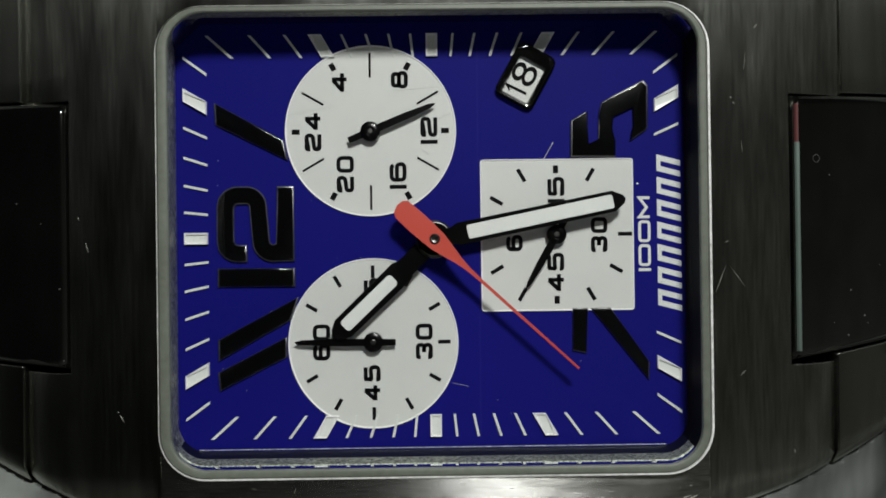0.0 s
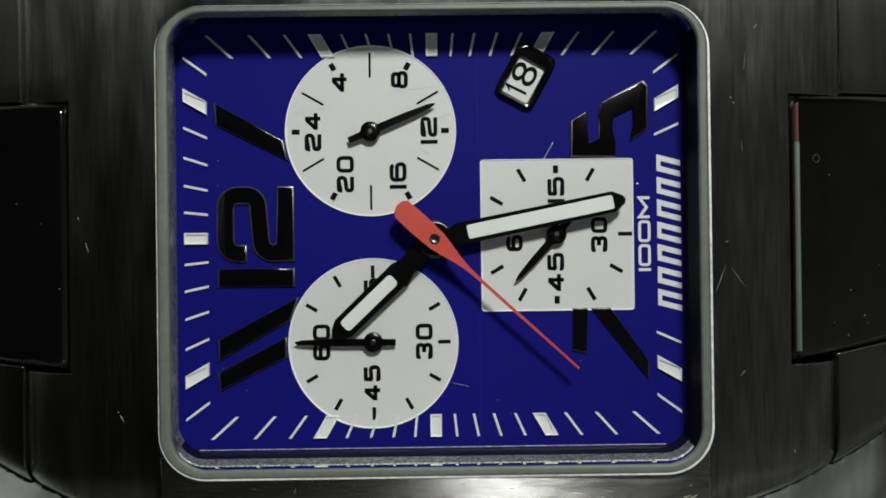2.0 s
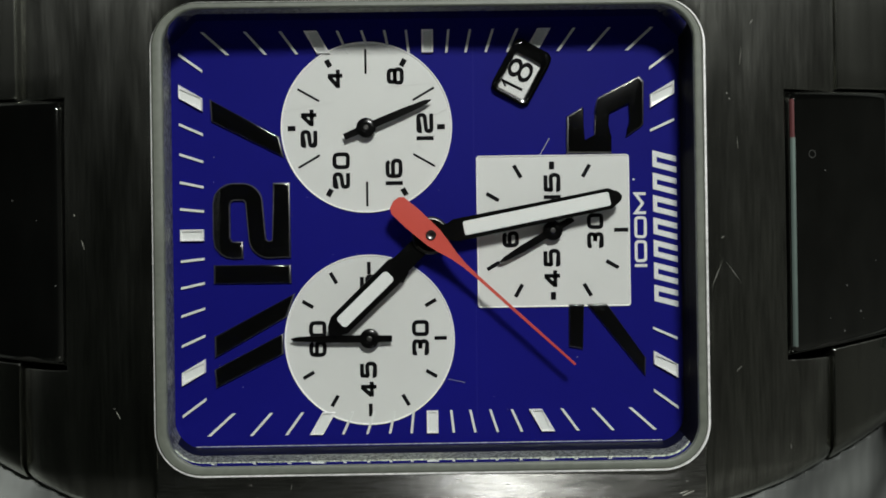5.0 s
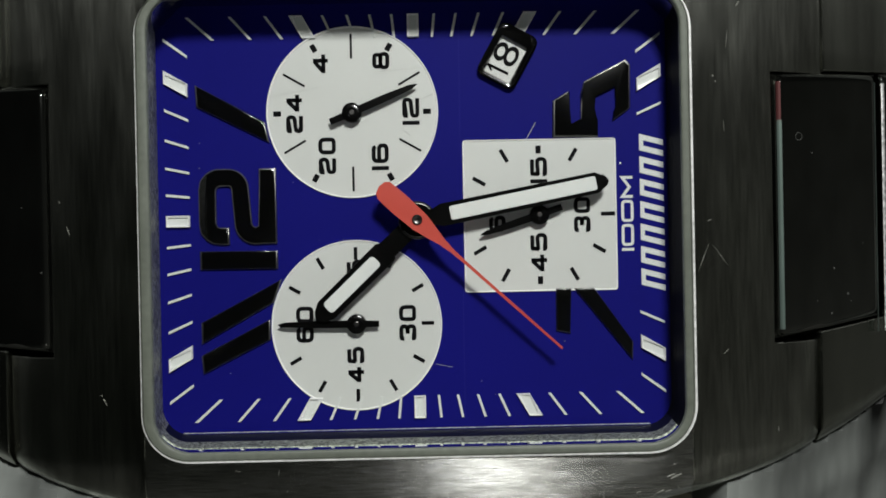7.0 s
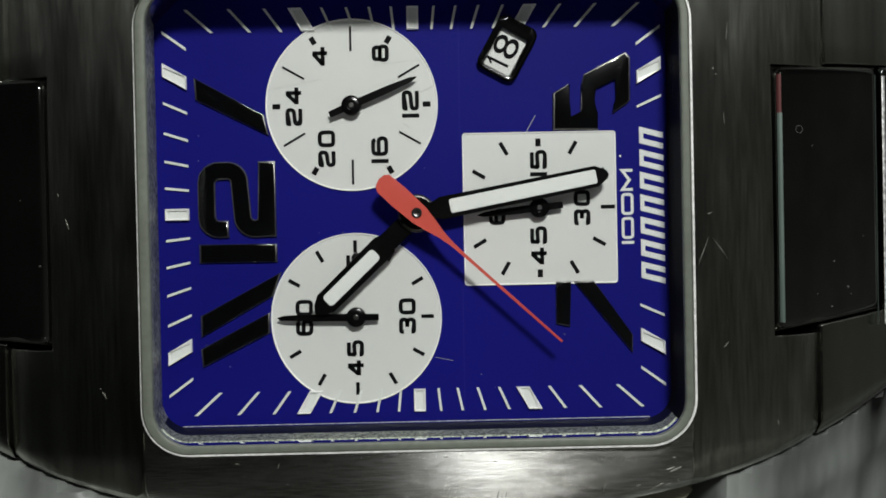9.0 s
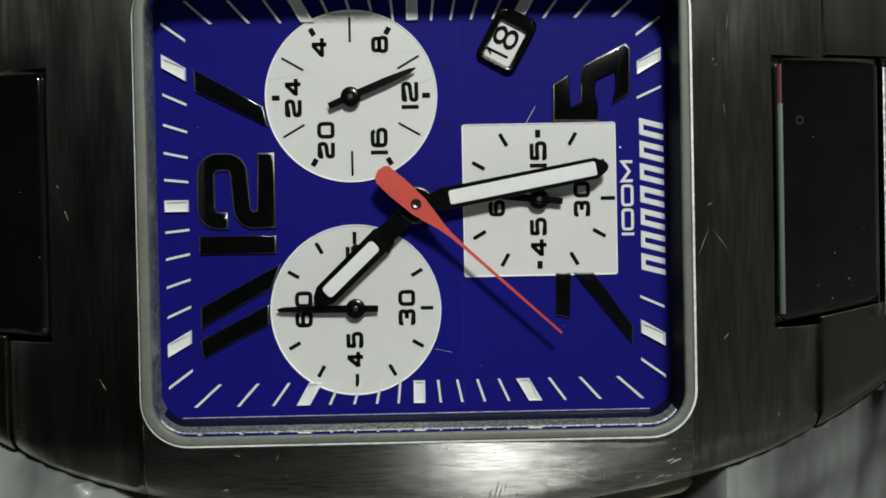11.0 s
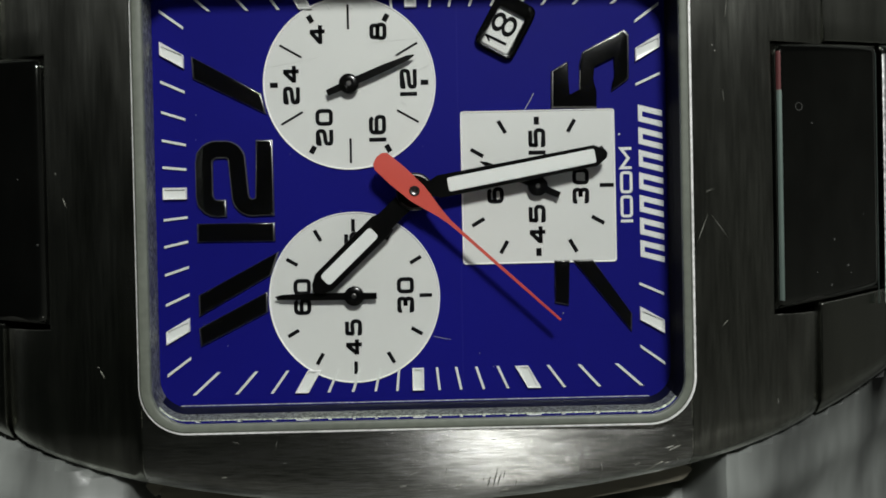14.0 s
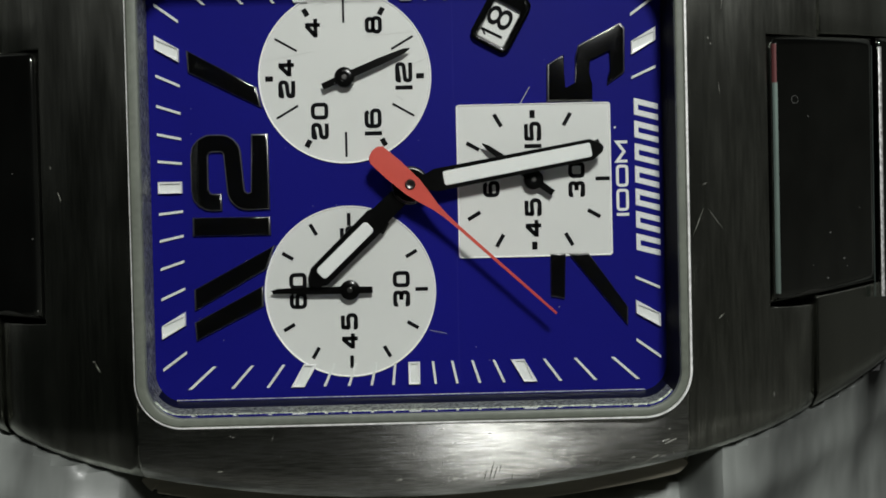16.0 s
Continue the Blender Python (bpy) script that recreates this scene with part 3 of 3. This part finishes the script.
def hand_set():
    cx, cy = 0.07, -0.24
    hour = pointer("hour_hand", [(-0.9, -0.5), (2.2, -0.5), (2.5, -0.66), (6.75, -0.62), (7.25, -0.35), (7.5, 0), (7.25, 0.35), (6.75, 0.62), (2.5, 0.66), (2.2, 0.5), (-0.9, 0.5)],
                   0.75, 0.14, GLOSS, cx, cy, "black hour hand with white lume")
    part("lume_inlay", prism(round_rect(2.98, 6.66, -0.36, 0.34, 0.2, 4), 0.1, 0.165, 0.02), LUME, hour)
    minute = pointer("minute_hand", [(-0.9, -0.4), (0.9, -0.4), (1.3, -0.6), (9.6, -0.56), (10.15, -0.22), (10.25, 0), (10.15, 0.22), (9.6, 0.56), (1.3, 0.6), (0.9, 0.4), (-0.9, 0.4)],
                     1.05, 0.14, GLOSS, cx, cy, "black minute hand with white lume")
    part("lume_inlay", prism(round_rect(1.76, 9.58, -0.37, 0.37, 0.12, 4), 0.1, 0.165, 0.02), LUME, minute)
    second = pointer("chronograph_hand", [(-2.35, 0.54), (-2.55, 0.35), (-2.62, 0.0), (-2.5, -0.38), (-2.25, -0.55), (-1.2, -0.58), (0.2, -0.52), (1.0, -0.36), (1.7, -0.2), (2.4, -0.11), (3.2, -0.085),
                                          (10.05, -0.06), (10.05, 0.06), (3.2, 0.085), (2.4, 0.11), (1.7, 0.2), (1.0, 0.36), (0.2, 0.52), (-1.2, 0.58)],
                     1.62, 0.22, RED, cx, cy, "red chronograph seconds hand")
    part("screw", loft([(circle(0.27, 20), 0.19), (circle(0.27, 20), 0.27), (circle(0.2, 20), 0.32), (circle(0.12, 20), 0.31), (circle(0.02, 20), 0.25)]), DARKSTEEL, second, "small dark steel screw", smooth=True)
    part("centre_hub", loft([(circle(0.99, 40, cx, cy), 0.0), (circle(0.99, 40, cx, cy), 0.93), (circle(0.96, 40, cx, cy), 0.99), (circle(0.88, 40, cx, cy), 0.98), (circle(0.1, 40, cx, cy), 0.97)]), GLOSS, watch, "black centre hub", smooth=True)
    part("hub_ring", loft([(circle(1.0, 40, cx, cy), 0.92), (circle(0.99, 40, cx, cy), 0.95), (circle(0.94, 40, cx, cy), 0.985), (circle(0.86, 40, cx, cy), 1.01), (circle(0.84, 40, cx, cy), 0.95)]), DARKSTEEL, watch, "thin steel hub ring", smooth=True)

    def small(x, y, length, tail, name, label):
        ob = pointer(name, [(-tail, -0.17), (0.3, -0.2), (length * 0.55, -0.19), (length - 0.35, -0.13), (length, -0.03), (length, 0.03), (length - 0.35, 0.13), (length * 0.55, 0.19), (0.3, 0.2), (-tail, 0.17)],
                     0.46, 0.09, GLOSS, x, y, label)
        part("hub", loft([(circle(0.52, 28), -0.4), (circle(0.52, 28), 0.1), (circle(0.46, 28), 0.14), (circle(0.24, 28), 0.15), (circle(0.22, 28), 0.08), (circle(0.02, 28), 0.08)]), GLOSS, ob, smooth=True)
        part("pin", prism(circle(0.15, 16), 0.05, 0.13, 0.04), DARKSTEEL, ob, "small dark steel pin")
        return ob
    up = small(-3.29, 5.53, 3.75, 1.25, "hours_counter_hand", "black small counter hand")
    down = small(-3.26, -5.66, 4.15, 1.2, "minutes_counter_hand", "black small counter hand")
    running = small(6.55, -0.06, 3.3, 1.25, "running_seconds_hand", "black running small seconds hand")
    return hour, minute, second, up, down, running, (cx, cy)


def link(x0, x1, y0, y1, proud, mat, name, label, bevel=0.18, nx=8, ny=8):
    """One bracelet link: y0 and y1 give its flanks, as numbers or as functions of x."""
    bm = bmesh.new()
    f0 = y0 if callable(y0) else (lambda x: y0)
    f1 = y1 if callable(y1) else (lambda x: y1)
    r = bevel
    rim = [0, 0.06 * r, 0.2 * r, 0.45 * r, 0.75 * r, r]
    length = abs(x1 - x0)
    us = rim + [r + (length - 2 * r) * i / nx for i in range(1, nx)] + [length - q for q in rim[::-1]]
    grid = []
    for u in us:
        x = x0 + (x1 - x0) * u / length
        width = f1(x) - f0(x)
        vs = rim + [r + (width - 2 * r) * j / ny for j in range(1, ny)] + [width - q for q in rim[::-1]]
        row = []
        for v in vs:
            du, dv = max(0.0, r - min(u, length - u)), max(0.0, r - min(v, width - v))
            d = min(r, math.hypot(du, dv))
            y = f0(x) + v
            row.append(bm.verts.new((x, y, top_z(x, y) + proud - (r - math.sqrt(r * r - d * d)))))
        grid.append(row)
    for a, b in zip(grid, grid[1:]):
        for j in range(len(a) - 1):
            bm.faces.new((a[j], b[j], b[j + 1], a[j + 1]))
    low = min(v.co.z for v in bm.verts) - 2.4
    rim_edges = [e for e in bm.edges if len(e.link_faces) == 1]
    for v in bmesh.ops.extrude_edge_only(bm, edges=rim_edges)["geom"]:
        if isinstance(v, bmesh.types.BMVert):
            v.co.z = low
    bmesh.ops.triangle_fill(bm, edges=[e for e in bm.edges if len(e.link_faces) == 1])
    return part(name, bm, mat, watch, label, smooth=True)


def bracelet():
    for s in (-1, 1):
        taper = 0.125 if s > 0 else 0.06

        def low_flank(x):
            return -6.78 + taper * (abs(x) - 18.7)

        def high_flank(x):
            return 7.05 + 0.05 * (abs(x) - 18.7)
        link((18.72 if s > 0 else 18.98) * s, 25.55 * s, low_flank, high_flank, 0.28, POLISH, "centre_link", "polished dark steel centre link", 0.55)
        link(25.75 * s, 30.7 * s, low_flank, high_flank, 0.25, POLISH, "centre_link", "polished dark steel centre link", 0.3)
        for x0, x1 in ((21.46 if s > 0 else 21.85, 27.6), (27.7, 31.5)):
            link(x0 * s, x1 * s, lambda x: YC - edge_y(x), lambda x: low_flank(x) - 0.1, -0.1, LINK, "outer_link", "brushed dark steel outer link", 0.12)
        for x0, x1 in ((21.9, 27.6), (27.7, 31.5)):
            link(x0 * s, x1 * s, lambda x: high_flank(x) + 0.1, lambda x: YC + upper_y(x), -0.1, LINK, "outer_link", "brushed dark steel outer link", 0.12)


def link_glint(near, u0, u1, y0, y1, proud, r, mat, label):
    """A painted strip of reflection on the rounded edge of a link that begins at x = near; u is counted from there."""
    bm = bmesh.new()
    rows = []
    for i in range(5):
        u = u0 + (u1 - u0) * i / 4
        d = max(0.0, r - abs(u))
        drop = r - math.sqrt(r * r - d * d)
        rows.append([(near + u, y, top_z(near + u, y) + proud - drop) for y in np.linspace(y0, y1, 12)])
    top = [[bm.verts.new((x, y, z + 0.012)) for x, y, z in row] for row in rows]
    low = [[bm.verts.new((x, y, z - 0.05)) for x, y, z in row] for row in rows]
    for a, b, c, e in zip(top, top[1:], low, low[1:]):
        for j in range(11):
            bm.faces.new((a[j], b[j], b[j + 1], a[j + 1]))
            bm.faces.new((c[j], c[j + 1], e[j + 1], e[j]))
    for a, c in ((top[0], low[0]), (top[-1], low[-1])):
        for j in range(11):
            bm.faces.new((a[j], a[j + 1], c[j + 1], c[j]))
    for k in (0, 11):
        for i in range(4):
            bm.faces.new((top[i][k], top[i + 1][k], low[i + 1][k], low[i][k]))
    part("link_glint", bm, mat, watch, label, smooth=True)


def link_chamfer(x0, x1, flank, proud, r):
    """The pale reflection on the chamfer along the lower flank of the centre link, painted as a strip, widest a little
    way from its end.
    """
    bm = bmesh.new()
    rows = []
    for x in np.linspace(x0, x1, 24):
        row = []
        for v in np.linspace(0.05, 0.10 + 0.24 * math.exp(-((abs(x) - 21.0) / 0.9) ** 2), 4):
            y = flank(x) + v
            row.append((x, y, top_z(x, y) + proud - (r - math.sqrt(r * r - (r - v) ** 2))))
        rows.append(row)
    high = [[bm.verts.new((x, y, z + 0.012)) for x, y, z in row] for row in rows]
    low = [[bm.verts.new((x, y, z - 0.05)) for x, y, z in row] for row in rows]
    for a, b, c, e in zip(high, high[1:], low, low[1:]):
        for j in range(3):
            bm.faces.new((a[j], b[j], b[j + 1], a[j + 1]))
            bm.faces.new((c[j], c[j + 1], e[j + 1], e[j]))
        bm.faces.new((a[0], c[0], e[0], b[0]))
        bm.faces.new((a[3], b[3], e[3], c[3]))
    for a, c in ((high[0], low[0]), (high[-1], low[-1])):
        bm.faces.new((*a, *c[::-1]))
    part("link_chamfer", bm, CHAMFER, watch, "chamfer of a centre link with its pale reflection painted on", smooth=True)


def link_glints():
    link_chamfer(18.95, 25.3, lambda x: -6.78 + 0.125 * (x - 18.7), 0.28, 0.55)
    link_chamfer(-25.3, -19.2, lambda x: -6.78 + 0.06 * (-x - 18.7), 0.28, 0.55)
    # reflections and highlights of the rounded edges, laid on as lighter strips
    link_glint(18.72, 0.15, 0.40, -6.3, 4.6, 0.28, 0.55, GREYGLINT, "rounded edge of a link with a grey reflection painted on")
    # the red part of the edge's reflection, put on as a coloured strip
    link_glint(18.72, 0.14, 0.36, 4.6, 6.6, 0.28, 0.55, REDGLINT, "end of a link's edge with a red reflection painted on")
    link_glint(25.55, -0.30, -0.18, -6.8, 6.9, 0.28, 0.55, GREYGLINT, "painted glint on the edge of a link")
    link_glint(25.75, 0.08, 0.26, -6.8, 6.9, 0.25, 0.3, LIP, "bright painted glint on the edge of a link")


def wear():
    """Fine scratches and nicks on the case ends, dust and hairlines on dial and glass."""
    lines = ((16.68, 10.42, 16.89, 10.71, 0.06), (15.34, 6.88, 15.40, 6.80, 0.09), (15.49, 6.60, 15.53, 6.52, 0.08), (14.99, -1.79, 14.40, -3.2, 0.03), (15.19, -1.8, 16.05, -2.95, 0.03),
             (15.7, -7.47, 15.99, -7.19, 0.03), (14.92, -0.63, 15.21, -0.49, 0.03), (-18.0, -0.22, -17.8, -0.75, 0.06), (-16.16, -9.07, -15.93, -9.45, 0.04),
             (18.70, -11.38, 18.73, -11.67, 0.07), (-16.3, -8.9, -16.2, -8.95, 0.05), (-18.4, 1.1, -18.35, 0.95, 0.05), (15.9, 4.6, 15.95, 4.0, 0.02), (16.2, 9.2, 16.1, 8.3, 0.02))
    for x0, y0, x1, y1, w in lines:
        a = math.atan2(y1 - y0, x1 - x0)
        n = math.hypot(x1 - x0, y1 - y0)
        cx, cy = (x0 + x1) / 2, (y0 + y1) / 2
        bm = prism(turned([(-n / 2, 0), (0, -w / 2), (n / 2, 0), (0, w / 2)], math.degrees(a), cx, cy), -0.03, 0.012)
        for v in bm.verts:
            v.co.z += top_z(v.co.x, v.co.y)
        part("scratch", bm, SCRATCH, watch)
    for k in range(26):
        x, y = random.uniform(-13.5, 13.5), -12.6 - random.random() ** 1.5 * 3.0
        n, a, w = random.uniform(0.08, 0.5), random.choice((random.uniform(-25, 25), random.uniform(60, 95))), random.uniform(0.015, 0.04)
        bm = prism(turned([(-n / 2, 0), (0, -w / 2), (n / 2, 0), (0, w / 2)], a, x, y), -0.03, 0.010)
        for v in bm.verts:
            v.co.z += top_z(v.co.x, v.co.y)
        part("scratch", bm, SCRATCH, watch)
    for x0, y0, x1, y1, w, mat in ((3.98, -14.3, 3.72, -15.35, 0.05, NICK), (4.15, -14.55, 3.95, -15.25, 0.04, NICK), (3.62, -14.75, 3.45, -15.3, 0.04, NICK), (4.35, -14.45, 4.25, -14.9, 0.03, NICK),
                                (11.0, -14.45, 11.25, -14.35, 0.09, SCRATCH), (11.5, -14.9, 12.1, -14.62, 0.07, SCRATCH), (11.8, -14.65, 12.45, -14.35, 0.03, SCRATCH), (12.75, -13.75, 13.35, -13.5, 0.06, SCRATCH),
                                (12.6, -13.62, 13.0, -13.5, 0.03, SCRATCH), (13.2, -14.2, 13.3, -14.35, 0.06, SCRATCH)):
        n, a = math.hypot(x1 - x0, y1 - y0), math.degrees(math.atan2(y1 - y0, x1 - x0))
        bm = prism(turned([(-n / 2, 0), (0, -w / 2), (n / 2, 0), (0, w / 2)], a, (x0 + x1) / 2, (y0 + y1) / 2), -0.03, 0.010)
        for v in bm.verts:
            v.co.z += top_z(v.co.x, v.co.y)
        part("scratch", bm, mat, watch)
    for x0, y0, x1, y1, w, z in ((-7.83, 6.47, -4.96, 6.98, 0.018, 0.051), (-2.23, 7.71, 0.43, 7.92, 0.018, 0.051), (5.95, 3.98, 6.48, 4.89, 0.035, 0.0), (0.23, -8.57, -0.77, -8.8, 0.02, 0.0), (0.9, -7.92, 1.8, -8.11, 0.02, 0.0),
                              (0.35, 6.2, 1.0, 6.5, 0.03, 0.051), (-0.6, 4.6, -0.2, 4.3, 0.03, 0.051)):
        a, n = math.degrees(math.atan2(y1 - y0, x1 - x0)), math.hypot(x1 - x0, y1 - y0)
        part("hairline", prism(turned(bar(-n / 2, n / 2, w), a, (x0 + x1) / 2, (y0 + y1) / 2), z, z + 0.006), HAIR, watch)
    for y0, y1 in ((-10.9, 1.2), (3.2, 10.8)):
        part("hairline", prism([(2.40, y0), (2.43, y0), (2.47, y1), (2.44, y1)], 0.0, 0.004), FAINT, watch, "faint upright line across the blue lacquer")
    part("dust_speck", prism(circle(0.055, 8, 10.97, 2.63), 0.0, 0.03), LUME, watch)
    for k in range(40):
        x, y = random.uniform(-12.5, 12.5), random.uniform(-10.5, 9.0)
        r = random.uniform(0.008, 0.026)
        part("dust_speck", prism(circle(r, 6, x, y), 0.0, 0.07), HAIR, watch)
    ring = loft([(circle(0.21, 20, 20.12, 3.75), 0.27), (circle(0.21, 20, 20.12, 3.75), 0.29), (circle(0.185, 20, 20.12, 3.75), 0.29), (circle(0.185, 20, 20.12, 3.75), 0.27)])
    for v in ring.verts:
        v.co.z += top_z(v.co.x, v.co.y)
    part("ring_mark", ring, LINT, watch, "faint dried ring mark")
    for x, y in ((20.9, 2.9), (23.1, -4.6), (22.2, -3.2), (21.1, -4.9), (24.2, -1.9), (22.0, -5.6), (23.3, -5.0), (-20.5, 0.8), (-19.4, -2.6), (-22.0, 1.9)):
        bm = prism(circle(random.uniform(0.03, 0.07), 6, x, y), 0.1, 0.31)
        for v in bm.verts:
            v.co.z += top_z(v.co.x, v.co.y)
        part("dust_speck", bm, LINT, watch)


table()
sheet()
case()
bezel()
DIAL = dial()
small_dials(DIAL)
numerals(DIAL)
date_window(DIAL)
prints(DIAL)
HOUR, MINUTE, SECOND, UP, DOWN, RUNNING, CENTRE = hand_set()
bracelet()
link_glints()
wear()


# ---------------------------------------------------------------- what moves
def motions():
    cx, cy = CENTRE
    walk(MINUTE, [(t, pose(cx * MM, cy * MM, 1.05 * MM, 0, 0, 11.3 - 0.09 * t)) for t in (0, 4, 8, 12, 16)])
    for ob, x, y, z, a in ((HOUR, cx, cy, 0.75, 223.6), (SECOND, cx, cy, 1.62, -42.6), (UP, -3.29, 5.53, 0.46, 22.5), (DOWN, -3.26, -5.66, 0.46, 179.6)):
        ob.matrix_basis = pose(x * MM, y * MM, z * MM, 0, 0, a)
    # one step of six degrees a second
    rows = [(0.0, 0)]
    for n in range(16):
        rows += [(n + 0.033, n), (n + 0.1, n + 1)]
    rows.append((16.0, 16))
    walk(RUNNING, [(t, pose(6.55 * MM, -0.06 * MM, 0.46 * MM, 0, 0, 180 + 60 - 6 * n)) for t, n in rows])


motions()
